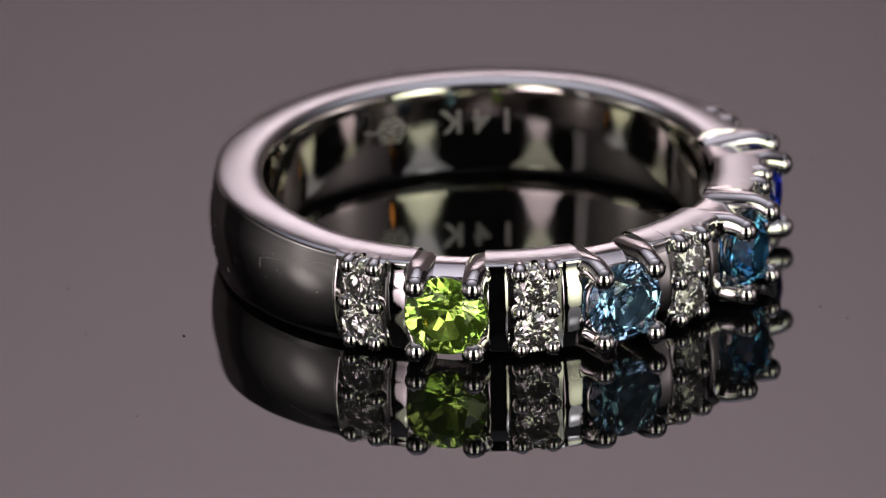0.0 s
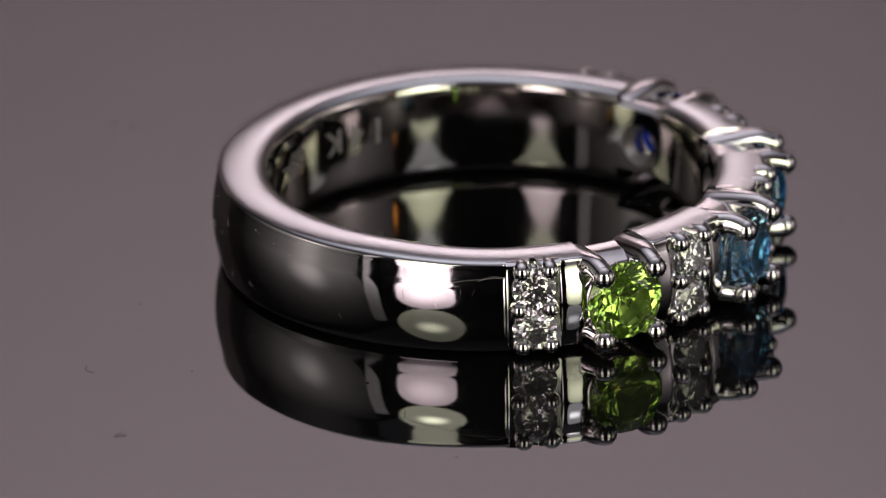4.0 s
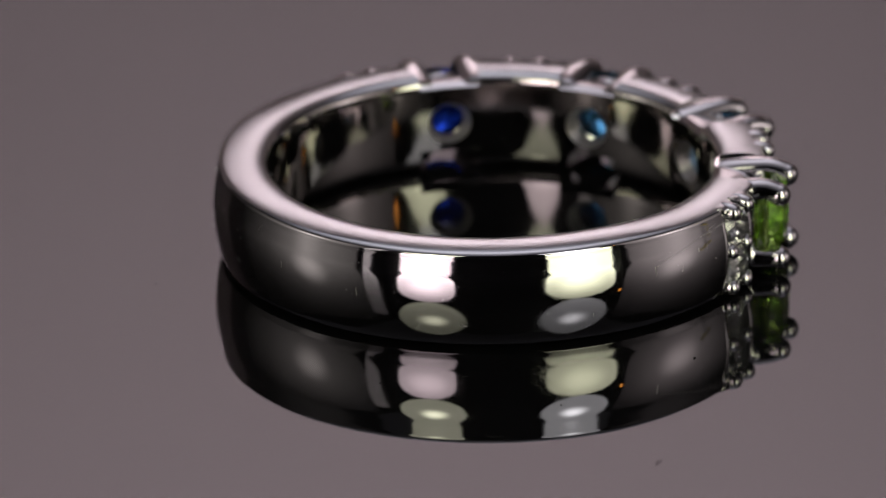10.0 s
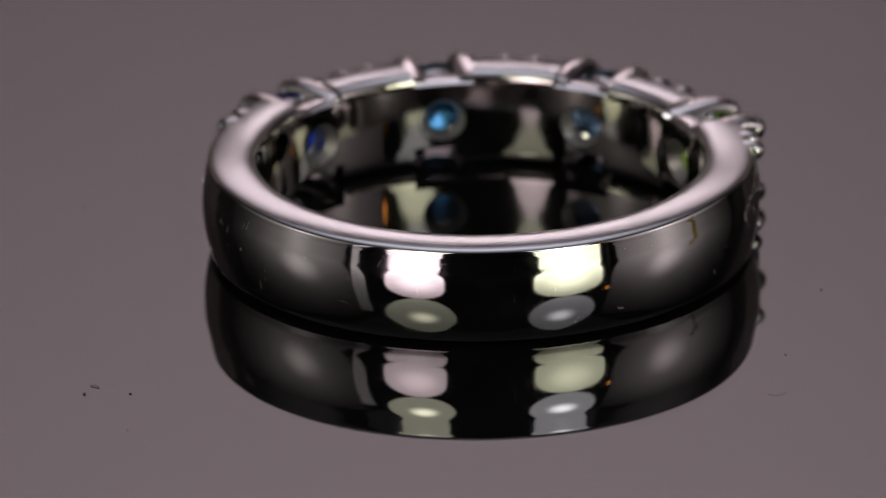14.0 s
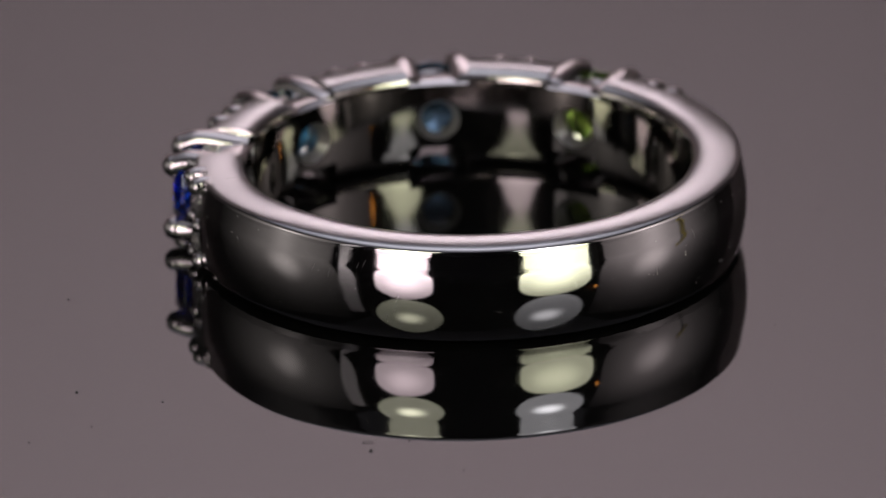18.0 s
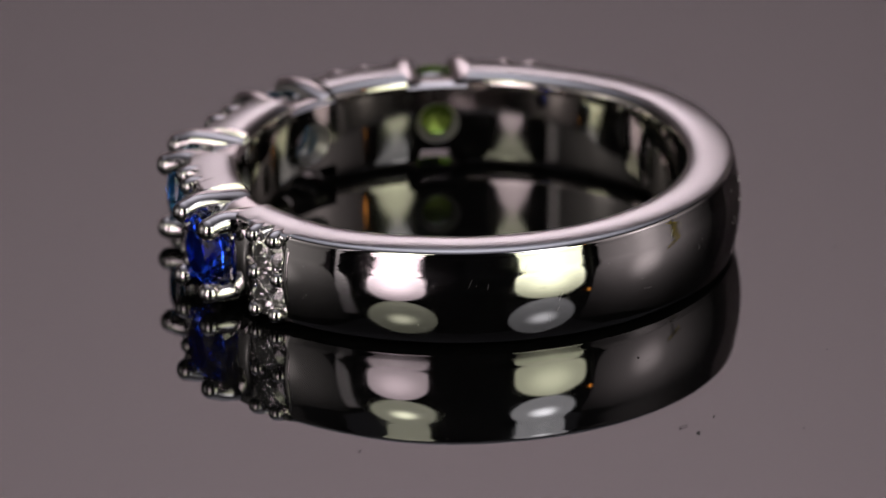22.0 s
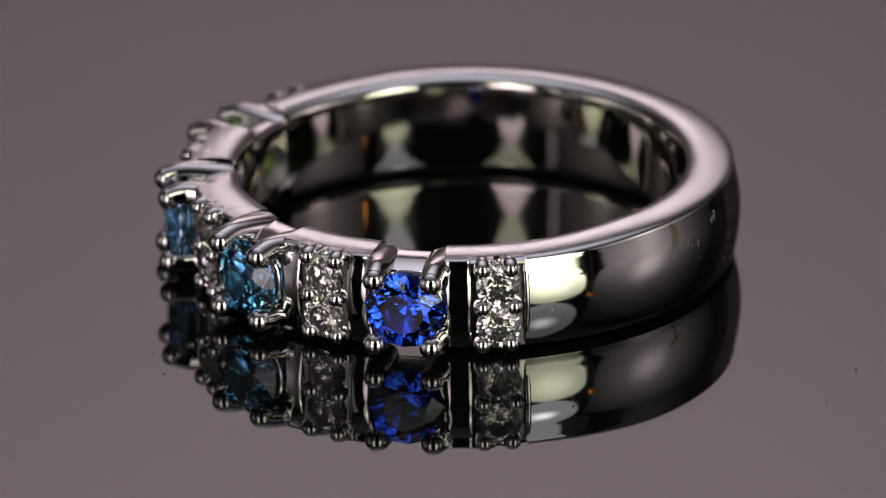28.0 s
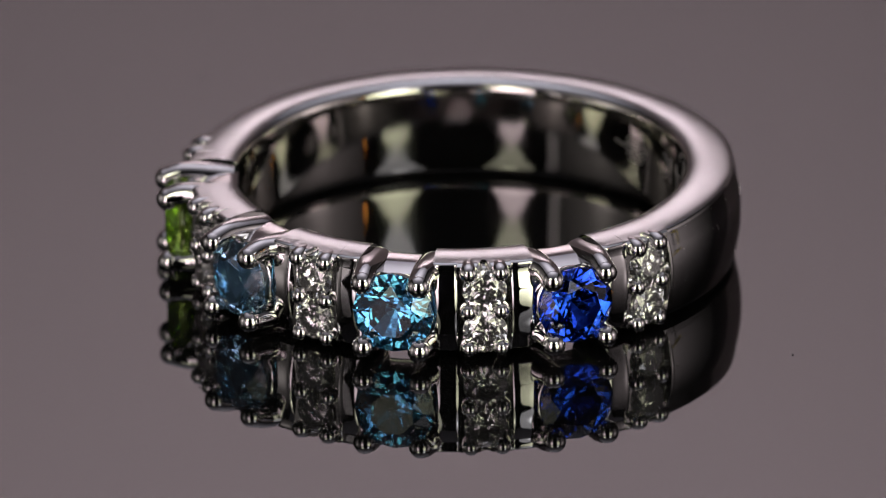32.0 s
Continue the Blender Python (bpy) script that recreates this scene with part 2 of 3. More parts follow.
def turntable():
    plate = new("turntable")
    tagged(plate, "round black acrylic turntable plate, mirror-glossy and lightly dusty", "turntable")
    top = lathe([(0.001, -4), (0.001, 0), (239.5, 0), (240, -0.5), (240, -4)], 0, 360, 128, True)
    part("plate", finish(top, 40), ACRYLIC, plate)
    base = lathe([(0.001, -10), (0.001, -4.2), (120, -4.2), (121, -5), (121, -10)], 0, 360, 64, True)
    part("base", finish(base, 40), BLACKMETAL, plate)
    return plate


def curved_card(name, a0, a1, r0, tall, material, label, category):
    """A bent sheet round the table between two angles, standing on the table."""
    n, r1 = 64, r0 + 3
    bm = bmesh.new()
    rows = []
    for i in range(n + 1):
        a = radians(a0 + (a1 - a0) * i / n)
        c, s = math.cos(a), math.sin(a)
        rows.append([bm.verts.new((r * c * MM, r * s * MM, z * MM)) for r, z in ((r0, -10), (r0, tall), (r1, tall), (r1, -10))])
    for p, q in zip(rows, rows[1:]):
        for j in range(4):
            bm.faces.new((p[j], p[(j + 1) % 4], q[(j + 1) % 4], q[j]))
    bm.faces.new(rows[0])
    bm.faces.new(rows[-1][::-1])
    return tagged(mesh_thing(name, finish(bm, 40), material), label, category)


def backdrop():
    tagged(curved_card("backdrop", 48, 132, 640, 640, PAPER, "curved rose-grey paper backdrop behind the plate", "backdrop"), kind="structure")
    # unseen side cards, added and kept dark to darken the ring's outer reflections
    for a0, a1 in ((-34, 48), (132, 214)):
        tagged(curved_card("added_side_card", a0, a1, 640, 420, CARD, "unseen curved dark rose-grey card, added to darken the ring's side reflections", "side card"), group="side cards")


def aim_at(az, dist, height):
    """A pose at that azimuth from the camera's side, facing the ring."""
    a = radians(az)
    x, y = dist * math.sin(a), -dist * math.cos(a)
    return Matrix.Translation((x, y, height)) @ pose(0, 0, 0, 0, 0, math.degrees(math.atan2(-x, y)) + 180)


def rounded_panel(w, h, power, depth, foot=None):
    """A flat panel with a superellipse outline, facing -y and y, round the origin."""
    bm = bmesh.new()
    loops = []
    for y in (-depth / 2, depth / 2):
        loop = []
        for k in range(56):
            a = 2 * math.pi * k / 56
            c, s = math.cos(a), math.sin(a)
            n = power if s >= 0 or not foot else foot
            loop.append(bm.verts.new((w / 2 * math.copysign(abs(c) ** (2 / n), c), y, h / 2 * math.copysign(abs(s) ** (2 / n), s))))
        loops.append(loop)
    for k in range(56):
        bm.faces.new((loops[0][k], loops[0][(k + 1) % 56], loops[1][(k + 1) % 56], loops[1][k]))
    bm.faces.new(loops[0][::-1])
    bm.faces.new(loops[1])
    return finish(bm)


def softbox(az, dist, low_panel, up_panel, label):
    """A light stand with a low diffuser and a second one above it: (width, bottom, height, roundness above and below, glow)."""
    s = new("studio_light")
    s.matrix_world = aim_at(az, dist, -0.010)
    tagged(s, label, "studio light")
    for w, lo, h, power, foot, g in (low_panel, up_panel):
        d = part("diffuser", rounded_panel(w, h, power, 0.004, foot), g, s)
        d.location = (0, 0, lo + h / 2)
        b = part("housing", rounded_panel(w * 0.96, h * 0.96, power, 0.03, foot), BLACKMETAL, s)
        b.location = (0, -0.0175, lo + h / 2)
    tall = up_panel[1] + up_panel[2] / 2
    bm = bmesh.new()
    box(bm, 0.02, 0.02, tall, pose(0, -0.045, tall / 2), 0.002)
    box(bm, 0.14, 0.12, 0.008, pose(0, -0.06, 0.004), 0.002)
    part("stand", bm, BLACKMETAL, s)
    return s


def bent_panel(front, back, r, low, high, thick, start, side):
    """A panel bent round the z axis through (0, r, 0), its face at y = start, between two angles and heights; the lower front corner is rounded."""
    bm, rows = bmesh.new(), []
    for i in range(61):
        d = front - (front + back) * i / 60
        a = radians(d) * side
        f = max(0.0, (d - front + 9) / 9)
        z0 = low + 0.10 * (1 - math.sqrt(max(0.0, 1 - f * f)))
        rows.append([bm.verts.new((q * math.sin(a), r - q * math.cos(a), z)) for q, z in ((r - start, z0), (r - start, high), (r - start + thick, high), (r - start + thick, z0))])
    for p, q in zip(rows, rows[1:]):
        for j in range(4):
            bm.faces.new((p[j], p[(j + 1) % 4], q[(j + 1) % 4], q[j]))
    bm.faces.new(rows[0])
    bm.faces.new(rows[-1][::-1])
    return finish(bm, 40)


def reflector(az, g, edge=False):
    """A tall curved glowing panel with a soft bright middle, on a short post, added for the ring's side reflections."""
    s = new("side_glow_panel")
    side = -1 if az > 0 else 1
    s.matrix_world = aim_at(az, 0.46, -0.010)
    tagged(s, "tall curved glowing panel with a black back, added for the ring's side reflections", "lamp", "reflector lamps")
    d = part("diffuser", bent_panel(26.5, 42, 0.46, -0.115, 0.27, 0.004, 0.0, side), g, s)
    d.location = (0, 0, 0.12)
    # Added glow strip in place of an edge lit by the studio light.
    if edge:
        e = part("edge_glow_strip", bent_panel(33, -26.5, 0.46, -0.115, 0.20, 0.004, 0.0, side), EDGE_GLOW, s, "narrow rose-white strip with added glow, in place of a lit front edge")
        e.location = (0, 0, 0.12)
    b = part("housing", bent_panel(26, 41.5, 0.46, -0.11, 0.265, 0.012, -0.0045, side), BLACKMETAL, s)
    b.location = (0, 0, 0.12)
    bm = bmesh.new()
    box(bm, 0.016, 0.016, 0.2, pose(0, -0.026, 0.10), 0.002)
    box(bm, 0.11, 0.09, 0.008, pose(0, -0.05, 0.004), 0.002)
    part("stand", bm, BLACKMETAL, s)


def amber_lamp():
    s = new("indicator_lamp")
    s.matrix_world = aim_at(52.3, 0.46, -0.010)
    tagged(s, "small amber lamp on a black post beside the studio light", "lamp")
    bm = bmesh.new()
    box(bm, 0.008, 0.006, 0.018, pose(0, 0, 0.180), 0.002)
    part("bulb", bm, AMBER_GLOW, s)
    bm = bmesh.new()
    box(bm, 0.012, 0.012, 0.169, pose(0, 0, 0.0845), 0.001)
    part("base", bm, BLACKMETAL, s)


def yellow_tag():
    s = new("paper_tag")
    s.matrix_world = aim_at(95, 0.44, -0.010)
    tagged(s, "small yellow paper tag standing beside the side glow panel", "paper tag")
    bm = bmesh.new()
    box(bm, 0.010, 0.001, 0.055, pose(0, 0.004, 0.070, 0, -66, 0), 0.0004)
    part("tag", bm, YELLOW, s)
    bm = bmesh.new()
    box(bm, 0.006, 0.006, 0.070, pose(0, 0.0, 0.035), 0.001)
    part("clip", bm, BLACKMETAL, s)


shell()
table()
PLATE = turntable()
backdrop()
softbox(-27.2, 0.42, (0.176, 0.009, 0.170, 2.2, 6, PINK_GLOW), (0.225, 0.182, 0.28, 1.8, 2.0, OLIVE_GLOW), "studio light with a pink-white diffuser panel")
softbox(35.0, 0.42, (0.215, 0.009, 0.170, 2.2, 6, LIME_GLOW), (0.22, 0.182, 0.28, 1.8, 2.0, GREY_GLOW), "studio light with a yellow-white diffuser panel")
amber_lamp()
yellow_tag()
reflector(-80, SIDE_WARM, True)
reflector(80, SIDE_ROSE)

def area(name, eye, target, sx, sy, energy, col, spread):
    la = bpy.data.lights.new(name, "AREA")
    la.shape, la.size, la.size_y, la.energy, la.color, la.spread = "RECTANGLE", sx, sy, energy, col, radians(spread)
    lo = new(name, la)
    lo.matrix_world = look(eye, target)


# unseen area lights without fixtures, added to brighten the backdrop and the ceiling
area("backdrop_fill", (0, 0.15, 0.340), (0, 0.64, 0.340), 0.12, 0.08, 0.55, (1.0, 0.97, 0.98), 46)
area("ceiling_fill", (0, 0.85, 0.62), (0, 0.45, 1.7), 0.9, 0.25, 13.5, (0.98, 0.955, 0.97), 150)


# ---------------------------------------------------------------- ring
STONES = ((-97.35, PERIDOT, "lime-green peridot, round brilliant cut"), (-60.8, TOPAZ, "pale blue topaz, round brilliant cut"),
          (-23.8, ZIRCON, "teal-blue zircon, round brilliant cut"), (13.0, SAPPHIRE, "deep blue sapphire, round brilliant cut"))
STONE_SIZE = (1.0, 1.0, 1.0, 0.965)
PAVES = (-116.0, -79.0, -42.3, -5.4, 31.9)
PAVE_HALF, BAR_IN = 5.6, 7.9


EQ = 1.90                              # mid-height of the band, mm


def bore(z0=0.0, z1=TOP):
    """The comfort-fit inner outline, from low to high."""
    half = [(8.20, 0.2), (8.202, 0.5), (8.206, 0.8), (8.213, 1.15), (8.222, 1.42), (8.236, 1.56), (8.262, 1.66), (8.30, 1.73)]
    out = [(r, EQ - h) for r, h in half[::-1]] + [(r, EQ + h) for r, h in half]
    return [(r, z) for r, z in out if z0 <= z <= z1]


# the gently rounded top edge, and the flatter lower one by the bore
EDGE = [(8.35, 3.685), (8.41, 3.727), (8.475, 3.76), (8.55, 3.788), (8.66, 3.818), (8.79, 3.84), (8.93, 3.849), (9.1, 3.849), (9.26, 3.841), (9.42, 3.827), (9.58, 3.807), (9.73, 3.782), (9.85, 3.757)]
FOOT = [(r, 2 * EQ - z) for r, z in EDGE[6::-1]]
SLIM = 0.92                            # the jewelled part is a little narrower than the shank


def slim_shank(a):
    gap = min(a - (PAVES[-1] + PAVE_HALF), PAVES[0] - PAVE_HALF + 360 - a)
    f = max(0.0, 1 - gap / 34)
    return 1 - (1 - SLIM) * f * f * (3 - 2 * f)


def slim_head(a):
    return SLIM


def closed_outline(top, face, step=0.0):
    """A closed outline from its upper edge and the points of its outer face, with a sharper lower edge, set back by step."""
    return bore() + top + face + [(10.05 - step, 0.27), (10.03 - step, 0.205), (9.97 - step, 0.165), (9.88 - step, 0.145), (9.6, 0.10), (9.3, 0.03)] + FOOT


def belly(h):
    """Radius of the shank's outer face at height h from its middle: domed, straighter near the top edge."""
    if h < 0:
        return 10.3 - 0.086 * h * h
    r = 10.3 - 0.105 * h * h if h < 1.0 else 10.195 - 0.185 * (h - 1.0)
    return r


def shank_outline():
    top = EDGE + [(9.93, 3.735), (9.985, 3.707), (10.025, 3.673), (10.052, 3.634), (10.068, 3.592), (10.077, 3.55)]
    return closed_outline(top, [(belly(h), EQ + h) for h in [1.6 - 0.08 * k for k in range(40)]])


def bar_outline(face):
    top = EDGE + [(9.96, 3.745), (10.03, 3.71), (10.06, 3.66), (10.05, 3.57)]
    return closed_outline(top, [(face - 0.115 * h * h, EQ + h) for h in [1.4 - 0.07 * k for k in range(43)]], 0.085)


def plate_outline(face):
    top = EDGE + [(9.97, 3.75), (10.08, 3.71), (10.15, 3.66), (10.16, 3.56), (face, 3.45)]
    return closed_outline(top, [(face, 2.6), (face, 1.9), (face, 1.2)])


def gallery_outline():
    return bore(0.7, 3.4) + [(8.45, 3.47), (8.6, 3.49), (9.3, 3.41), (9.8, 3.17), (9.9, 2.8), (9.9, 1.15), (9.8, 0.83), (9.3, 0.66), (8.5, 0.62)]


def prong(az, side, up):
    """A bar level with the ring's edge that narrows, dips over the stone and ends in a ball."""
    tip = 1.07 if up > 0 else 1.45
    if up > 0:
        path = [(8.42, 1.08), (8.6, 1.12), (8.85, 1.15), (9.3, 1.19), (9.85, 1.23), (10.25, 1.24), (10.58, 1.17), (10.82, tip)]
    else:
        path = [(8.72, 1.46), (9.3, 1.45), (9.85, 1.425), (10.3, 1.44), (10.62, 1.45), (10.82, tip)]
    line = smooth_line([(r, h, 0) for r, h in path], 6)
    rot = Matrix.Rotation(radians(az), 3, "Z")
    bm = bmesh.new()
    rings = []
    for k, q in enumerate(line):
        f = max(0.0, min(1.0, (q.x - 9.5) / 1.2))
        f = f * f * (3 - 2 * f)
        root = max(0.0, min(1.0, (10.2 - q.x) / 1.6)) if up > 0 else 0.0
        wide, tall = 0.49 - 0.07 * f + 0.20 * root, 0.44 - 0.04 * f
        n = 2.3 - 0.3 * f
        d = (line[min(k + 1, len(line) - 1)] - line[max(k - 1, 0)]).normalized()
        nrm = Vector((-d.y, 0, d.x))
        mid = Vector((q.x, side * (1.09 - 0.05 * f + 0.10 * root), q.y))
        loop = []
        for j in range(24):
            a = 2 * math.pi * j / 24
            c, e = math.cos(a), math.sin(a)
            v = mid + Vector((0, wide * math.copysign(abs(c) ** (2 / n), c), 0)) + nrm * tall * math.copysign(abs(e) ** (2 / n), e)
            loop.append(bm.verts.new((rot @ Vector((v.x, v.y, MID + up * v.z))) * MM))
        rings.append(loop)
    for p, q in zip(rings, rings[1:]):
        for j in range(24):
            bm.faces.new((p[j], p[(j + 1) % 24], q[(j + 1) % 24], q[j]))
    bm.faces.new(rings[0][::-1])
    bm.faces.new(rings[-1])
    finish(bm, 40)
    end = rot @ Vector((10.83, side * 1.04, MID + up * (tip - 0.02)))
    got = bmesh.ops.create_uvsphere(bm, u_segments=20, v_segments=12, radius=0.435 * MM, matrix=Matrix.Translation(end * MM))
    for v in got["verts"]:
        for fc in v.link_faces:
            fc.smooth = True
    return bm


def ring():
    r = new("ring")
    tagged(r, "polished white gold ring with coloured stones, flat on the plate", "ring")
    soften_bore(brush_top(part("shank", finish(lathe(shank_outline(), PAVES[-1] + PAVE_HALF, PAVES[0] - PAVE_HALF + 360, 220, slim=slim_shank, wave=0.016), 30), WORN, r)))
    # a head for each coloured stone
    stone = brilliant(1.5)
    stone_me = bpy.data.meshes.new("gemstone")
    stone.to_mesh(stone_me)
    stone.free()
    for i, (az, stuff, text) in enumerate(STONES):
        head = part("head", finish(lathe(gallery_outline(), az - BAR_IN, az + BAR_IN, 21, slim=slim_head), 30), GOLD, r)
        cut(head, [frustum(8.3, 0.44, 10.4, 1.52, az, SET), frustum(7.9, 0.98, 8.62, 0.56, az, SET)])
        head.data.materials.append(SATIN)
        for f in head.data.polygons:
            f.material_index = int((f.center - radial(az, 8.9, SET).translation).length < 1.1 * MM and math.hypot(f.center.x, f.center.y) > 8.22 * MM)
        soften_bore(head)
        cup = bmesh.new()
        rings = []
        for rr, q in ((9.3, 1.05), (9.95, 1.34), (10.08, 1.36), (10.12, 1.31), (10.08, 1.20), (9.4, 0.9)):
            rings.append([cup.verts.new((q * math.cos(b) * MM, q * math.sin(b) * MM, (rr - 10.4) * MM)) for b in (2 * math.pi * k / 40 for k in range(40))])
        for p, q in zip(rings, rings[1:] + rings[:1]):
            for k in range(40):
                cup.faces.new((p[k], p[(k + 1) % 40], q[(k + 1) % 40], q[k]))
        c = part("seat", finish(cup, 35), CAST, head)
        c.matrix_local = radial(az, 10.36, SET)
        me = stone_me.copy()
        me.transform(Matrix.Scale(STONE_SIZE[i], 4))
        me.materials.append(stuff)
        g = new("gemstone", me)
        g.parent = head
        g["label"] = text
        g.matrix_local = radial(az, 10.46, SET, 11 + 17 * i)
        for side in (-1, 1):
            for up in (1, -1):
                part("prong", prong(az, side, up), GOLD, head)
        for side in (-1, 1):
            a0, a1 = (az + BAR_IN, PAVES[i + 1] - PAVE_HALF) if side > 0 else (PAVES[i] + PAVE_HALF, az - BAR_IN)
            soften_bore(brush_top(part("bar", finish(lathe(bar_outline(10.26), a0 + 0.01, a1 - 0.01, 32, False, 0.05, 5, slim_head), 40), GOLD, r)))
    # diamond plates
    dia = brilliant(0.82, 0.60, 0.30, 0.86)
    dia_me = bpy.data.meshes.new("diamond")
    dia.to_mesh(dia_me)
    dia.free()
    dia_me.materials.append(DIAMOND)
    bead_src = None
    for az in PAVES:
        plate = part("pave_plate", finish(lathe(plate_outline(10.05), az - PAVE_HALF, az + PAVE_HALF, 9, slim=slim_head), 30), GOLD, r)
        zs = (SET + 0.78, SET - 0.82)
        cut(plate, [frustum(9.39, 0.2, 10.13, 0.88, az, z) for z in zs] + [frustum(9.73, 0.10, 10.28, 0.34, az, z) for z in (SET + 1.74, SET)])
        plate.data.materials.append(CAST)
        for f in plate.data.polygons:
            f.material_index = 1 if math.hypot(f.center.x, f.center.y) > 9.36 * MM and abs(f.center.z - MID * MM) < 1.75 * MM else 0
        soften_bore(brush_top(plate))
        for k, z in enumerate(zs):
            g = new("diamond", dia_me)
            g.parent = plate
            g.matrix_local = radial(az, 10.08, z, random.uniform(0, 45)) @ pose(0, 0, 0, -7 if k == 0 else 0, 0, 0)
        for z, rr in ((SET + 1.52, 10.10), (SET - 0.02, 10.14), (SET - 1.46, 10.12)):
            for side in (-1, 1):
                a = az + side * (2.5 if abs(z - SET) > 1 and az + side * 90 in (PAVES[0] - 90, PAVES[-1] + 90) else 3.25)
                if z > SET + 1:
                    claw = [Vector((q * math.cos(radians(a)), q * math.sin(radians(a)), h)) for q, h in ((9.75, 3.37), (9.9, 3.37), (10.02, 3.36), (10.12, 3.33), (10.2, 3.28))]
                    part("claw", tube(smooth_line(claw, 3), [0.29 + 0.004 * n for n in range(13)], 16, (True, True)), GOLD, plate)
                elif bead_src is None:
                    bead_src = part("bead", tube([(0, 0, -0.45), (0, 0, -0.2), (0, 0, 0.0)], (0.31, 0.35, 0.34), 16, (False, True)), GOLD, plate)
                    bead_src.matrix_local = radial(a, rr, z)
                else:
                    share("bead", bead_src, radial(a, rr, z), plate)
    # rough flanges where the diamond plates meet the shank
    for a in (PAVES[0] - PAVE_HALF - 0.75, PAVES[-1] + PAVE_HALF - 0.25):
        part("flange", finish(lathe(bar_outline(10.335), a, a + 1.0, 4, False, 0.02, 4, slim_head), 40), CAST, r)
    hallmark(r)
    for pts in (((-143.0, 2.55), (-142.9, 2.3), (-142.8, 2.08)), ((-245.4, 1.47), (-242.5, 1.40), (-238.8, 1.28)), ((-184.6, 1.1), (-184.4, 1.0), (-183.2, 1.0))):
        on = []
        for a, z in pts:
            q = belly(z - EQ)
            on.append((q * math.cos(radians(a)), q * math.sin(radians(a)), z))
        part("scratch", tube(smooth_line(on, 4), [0.004] + [0.011] * 7 + [0.004], 6, (False, False)), ETCH, r)
    # short hairlines from wear
    rnd = random.Random(21)
    for k in range(26):
        a, z, tip = rnd.uniform(52, 232), rnd.uniform(1.0, 3.1), rnd.uniform(-1, 1)
        long = rnd.uniform(0.12, 0.4)
        on = []
        for f in (-0.5, 0.0, 0.5):
            zz, aa = z + f * long, radians(a + f * long * tip * 3)
            q = belly(zz - EQ) + 0.001
            on.append((q * math.cos(aa), q * math.sin(aa), zz))
        part("scratch", tube(smooth_line(on, 3), [0.002] + [rnd.choice((0.0025, 0.003, 0.0045))] * 5 + [0.002], 5, (False, False)), ETCH, r)
    return r


def bent(bm, az, zc, name, r):
    """Wraps a flat drawing (x, y in mm, centred) on the bore, upside down, as a raised etched mark."""
    for v in bm.verts:
        a = radians(az) + v.co.x / 8.2
        q = 8.205 - 0.012 * (v.co.z > 0)
        v.co = (q * math.cos(a) * MM, q * math.sin(a) * MM, (zc - v.co.y) * MM)
    return part(name, finish(bm), ETCH, r)


def hallmark(r):
    cu = bpy.data.curves.new("letters", "FONT")
    cu.body, cu.size, cu.extrude, cu.align_x, cu.align_y, cu.space_character = "14K", 1.3, 0.01, "CENTER", "CENTER", 1.5
    cu.offset = 0.02
    ob = new("letters", cu)
    me = bpy.data.meshes.new_from_object(ob.evaluated_get(bpy.context.evaluated_depsgraph_get()))
    bpy.data.objects.remove(ob)
    bm = bmesh.new()
    bm.from_mesh(me)
    bent(bm, 94.0, 2.3, "hallmark", r)
    # maker's mark: a plain round emblem of wavy bars
    bm = bmesh.new()
    for k in range(6):
        y = -0.42 + 0.17 * k
        half = math.sqrt(max(0.05, 0.36 - y * y)) + (0.55 if k == 2 else 0)
        x0 = -half if k != 2 else -half + 0.5
        vs = []
        for i in range(13):
            x = x0 + (half - x0) * i / 12
            w = y + 0.05 * math.sin(i * 1.3 + k)
            vs.append([bm.verts.new((x, w + dy, dz)) for dy, dz in ((-0.045, 0.01), (0.045, 0.01), (0.045, -0.01), (-0.045, -0.01))])
        for p, q in zip(vs, vs[1:]):
            for j in range(4):
                bm.faces.new((p[j], p[(j + 1) % 4], q[(j + 1) % 4], q[j]))
        bm.faces.new(vs[0])
        bm.faces.new(vs[-1][::-1])
    bent(bm, 117.5, 2.2, "maker_mark", r)


RING = ring()


# ---------------------------------------------------------------- dust
def dust():
    bm = bmesh.new()
    rnd = random.Random(4)
    spots = [(19.51, -259.84, 0.05), (21.0, -250, 0.03)]
    spots += [(rnd.uniform(12.0, 27), rnd.uniform(0, 360), rnd.choice((0.018, 0.022, 0.028, 0.036))) for k in range(26)]
    for q, az, s in spots:
        s *= MM
        a, tw = radians(az), rnd.uniform(0, 3)
        got = bmesh.ops.create_icosphere(bm, subdivisions=1, radius=s)
        for v in got["verts"]:
            x = v.co.x * rnd.uniform(1.2, 2.2)
            v.co = Vector((x * math.cos(tw) - v.co.y * math.sin(tw), x * math.sin(tw) + v.co.y * math.cos(tw), v.co.z * 0.7))
            v.co += Vector((q * math.cos(a) * MM, q * math.sin(a) * MM, s * 0.6))
    ob = mesh_thing("dust", bm, SPECK)
    return tagged(ob, "specks of dust on the black plate", "dust", kind="stuff")


def ring_dust():
    bm = bmesh.new()
    rnd = random.Random(11)
    for k in range(80):
        z, a = rnd.uniform(0.7, 3.4), radians(rnd.uniform(40, 238))
        s = rnd.choice((0.006, 0.008, 0.010, 0.013)) * MM
        q = (belly(z - EQ) + 0.002) * MM
        bmesh.ops.create_icosphere(bm, subdivisions=1, radius=s, matrix=Matrix.Translation((q * math.cos(a), q * math.sin(a), z * MM)))
    ob = mesh_thing("lint_specks", bm, LINT)
    return tagged(ob, "tiny pale dust specks on the ring's shank", "dust", kind="stuff")


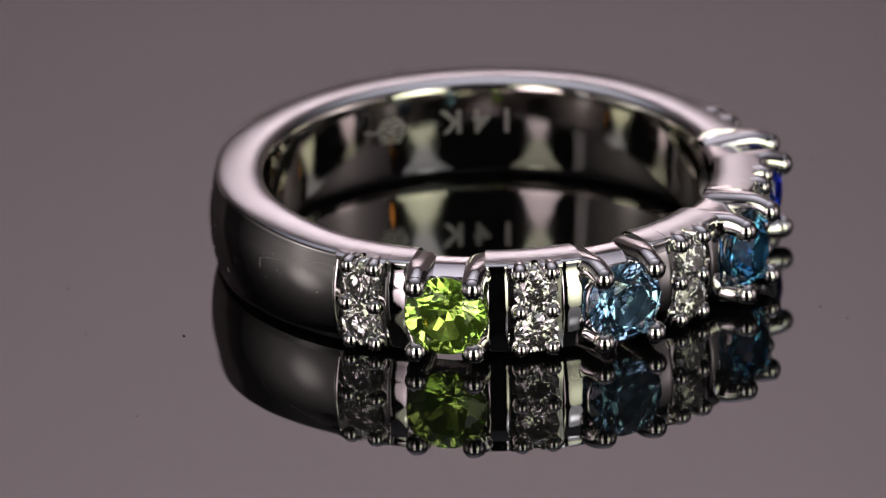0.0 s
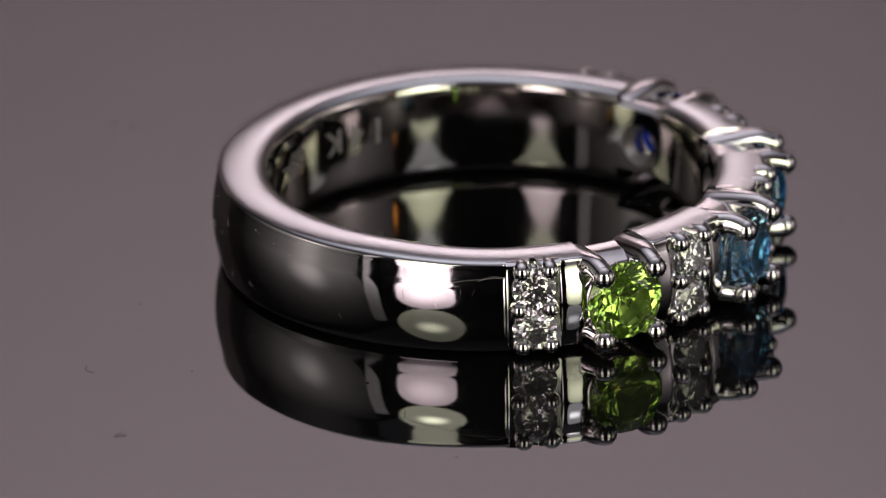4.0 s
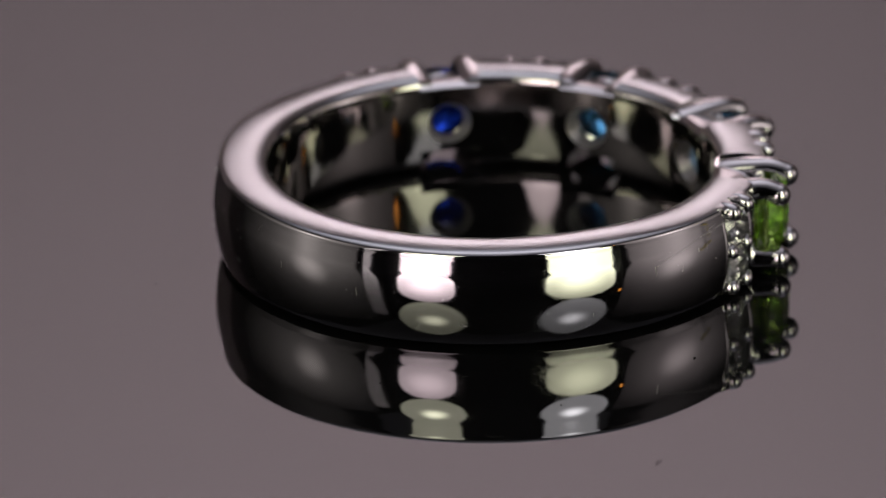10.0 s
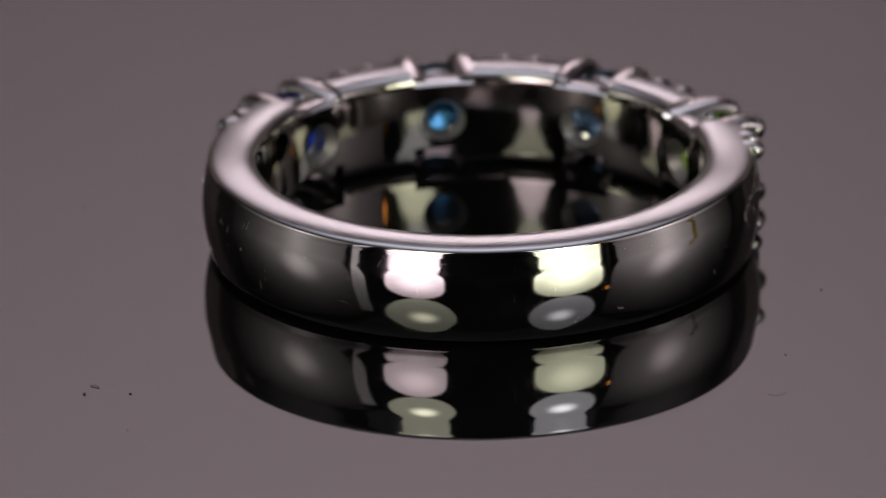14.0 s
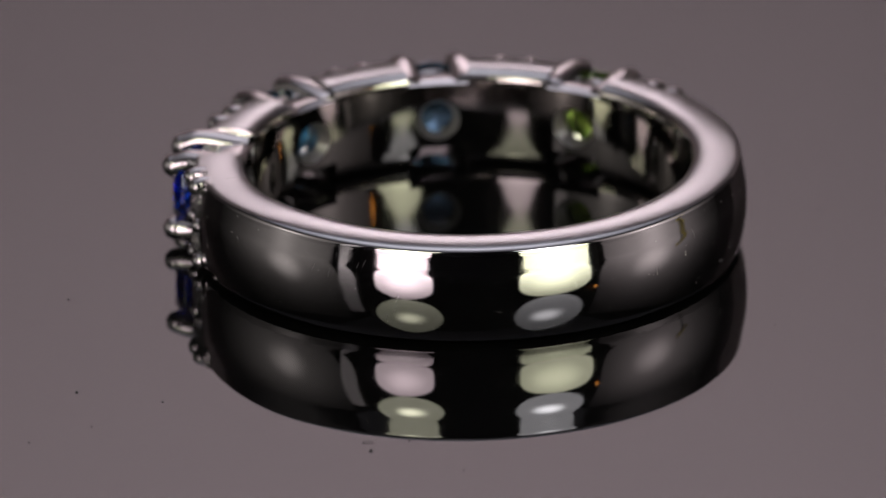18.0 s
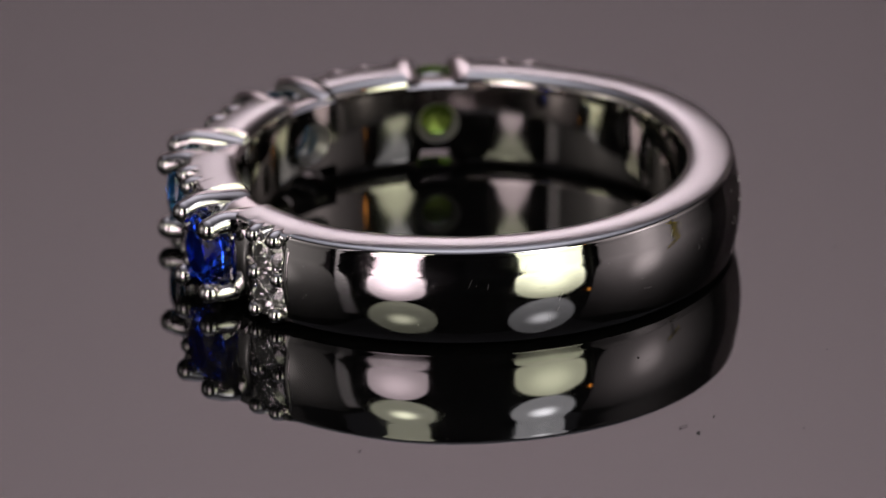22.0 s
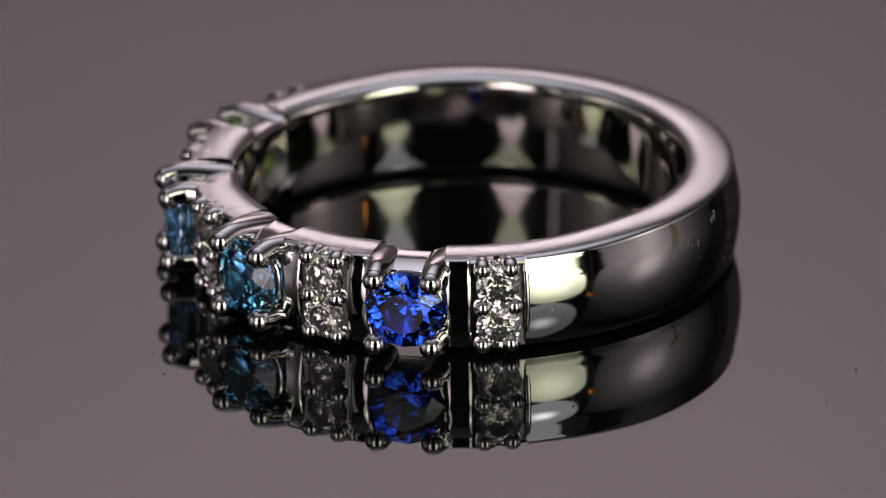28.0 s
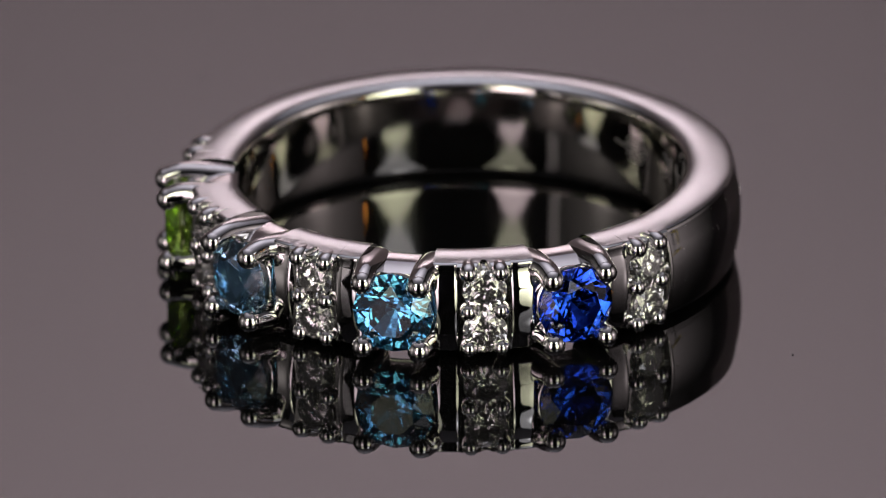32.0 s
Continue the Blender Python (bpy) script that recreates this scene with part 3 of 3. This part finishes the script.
def fibre(name, pts, rad, material, label):
    line = smooth_line(pts, 6)
    ob = mesh_thing(name, tube(line, [rad] * len(line), 6, (False, False)), material)
    return tagged(ob, label, "lint fibre")


DUST = dust()
SPECKS = ring_dust()
HAIR = fibre("hair", [(q * math.cos(radians(a)), q * math.sin(radians(a)), z) for a, q, z in ((-127.5, 10.2, 2.98), (-126.0, 10.27, 3.10), (-124.3, 10.26, 3.16), (-122.8, 10.27, 3.10), (-121.2, 10.28, 2.96))],
             0.0035, LINT, "fine pale curled hair clinging to the ring")
LINTS = fibre("lint_fibre", [((belly(z - EQ) + 0.03) * math.cos(radians(a)), (belly(z - EQ) + 0.03) * math.sin(radians(a)), z)
                             for a, z in ((-142.6, 2.15), (-142.7, 2.42), (-141, 2.60), (-135.8, 2.77), (-131, 2.98), (-126.6, 3.06), (-121, 3.11))],
              0.003, LINT, "fine pale lint fibre clinging to the ring's shank")

FLUFF = [fibre("plate_fibre", pts, 0.014, SPECK, "short dark fibre lying on the black plate") for pts in (
    [(-20.58, -7.04, 0.02), (-20.34, -7.03, 0.05), (-20.16, -7.20, 0.02)],
    [(-2.88, 18.60, 0.02), (-3.02, 18.50, 0.05), (-3.23, 18.44, 0.02)])]
FLUFF.append(fibre("plate_fibre", [(-17.66, -0.84, 0.01), (-17.89, -0.98, 0.02), (-17.95, -1.25, 0.02), (-17.88, -1.52, 0.01)], 0.006, SPECK, "fine curved fibre lying on the black plate"))


# ---------------------------------------------------------------- movement
def turn(t):
    return SPIN * t + SPIN_BEND * (t - 16) ** 2


DRIFT_X = (0.065, -0.068, 0.059, 0.030, -0.108, -0.075, 0.088, 0.125, -0.066)   # play of the plate, every 4 s, mm
DRIFT_Y = (-0.025, -0.087, -0.023, -0.002, 0.045, 0.016, -0.021, 0.014, 0.013)


def drift(row, t):
    k = min(int(t / 4), 7)
    f = t / 4 - k
    f = f * f * (3 - 2 * f)
    return row[k] * (1 - f) + row[k + 1] * f


def motions():
    rows_plate, rows_ring = [], []
    lean = Matrix.Rotation(radians(-0.28), 4, "Y")
    for k in range(33):
        t = 1.0 * k
        base = Matrix.Translation((AXIS[0] * MM, AXIS[1] * MM, 0))
        spin = Matrix.Rotation(radians(turn(t)), 4, "Z")
        play = Matrix.Translation((drift(DRIFT_X, t) * MM, drift(DRIFT_Y, t) * MM, 0.035 * MM))
        rows_plate.append((t, base @ spin))
        rows_ring.append((t, play @ base @ spin @ Matrix.Translation((OFF[0] * MM, OFF[1] * MM, 0)) @ lean))
    walk(PLATE, rows_plate)
    walk(DUST, rows_plate)
    for ob in FLUFF:
        walk(ob, rows_plate)
    walk(HAIR, rows_ring)
    walk(LINTS, rows_ring)
    walk(SPECKS, rows_ring)
    walk(RING, rows_ring)


motions()
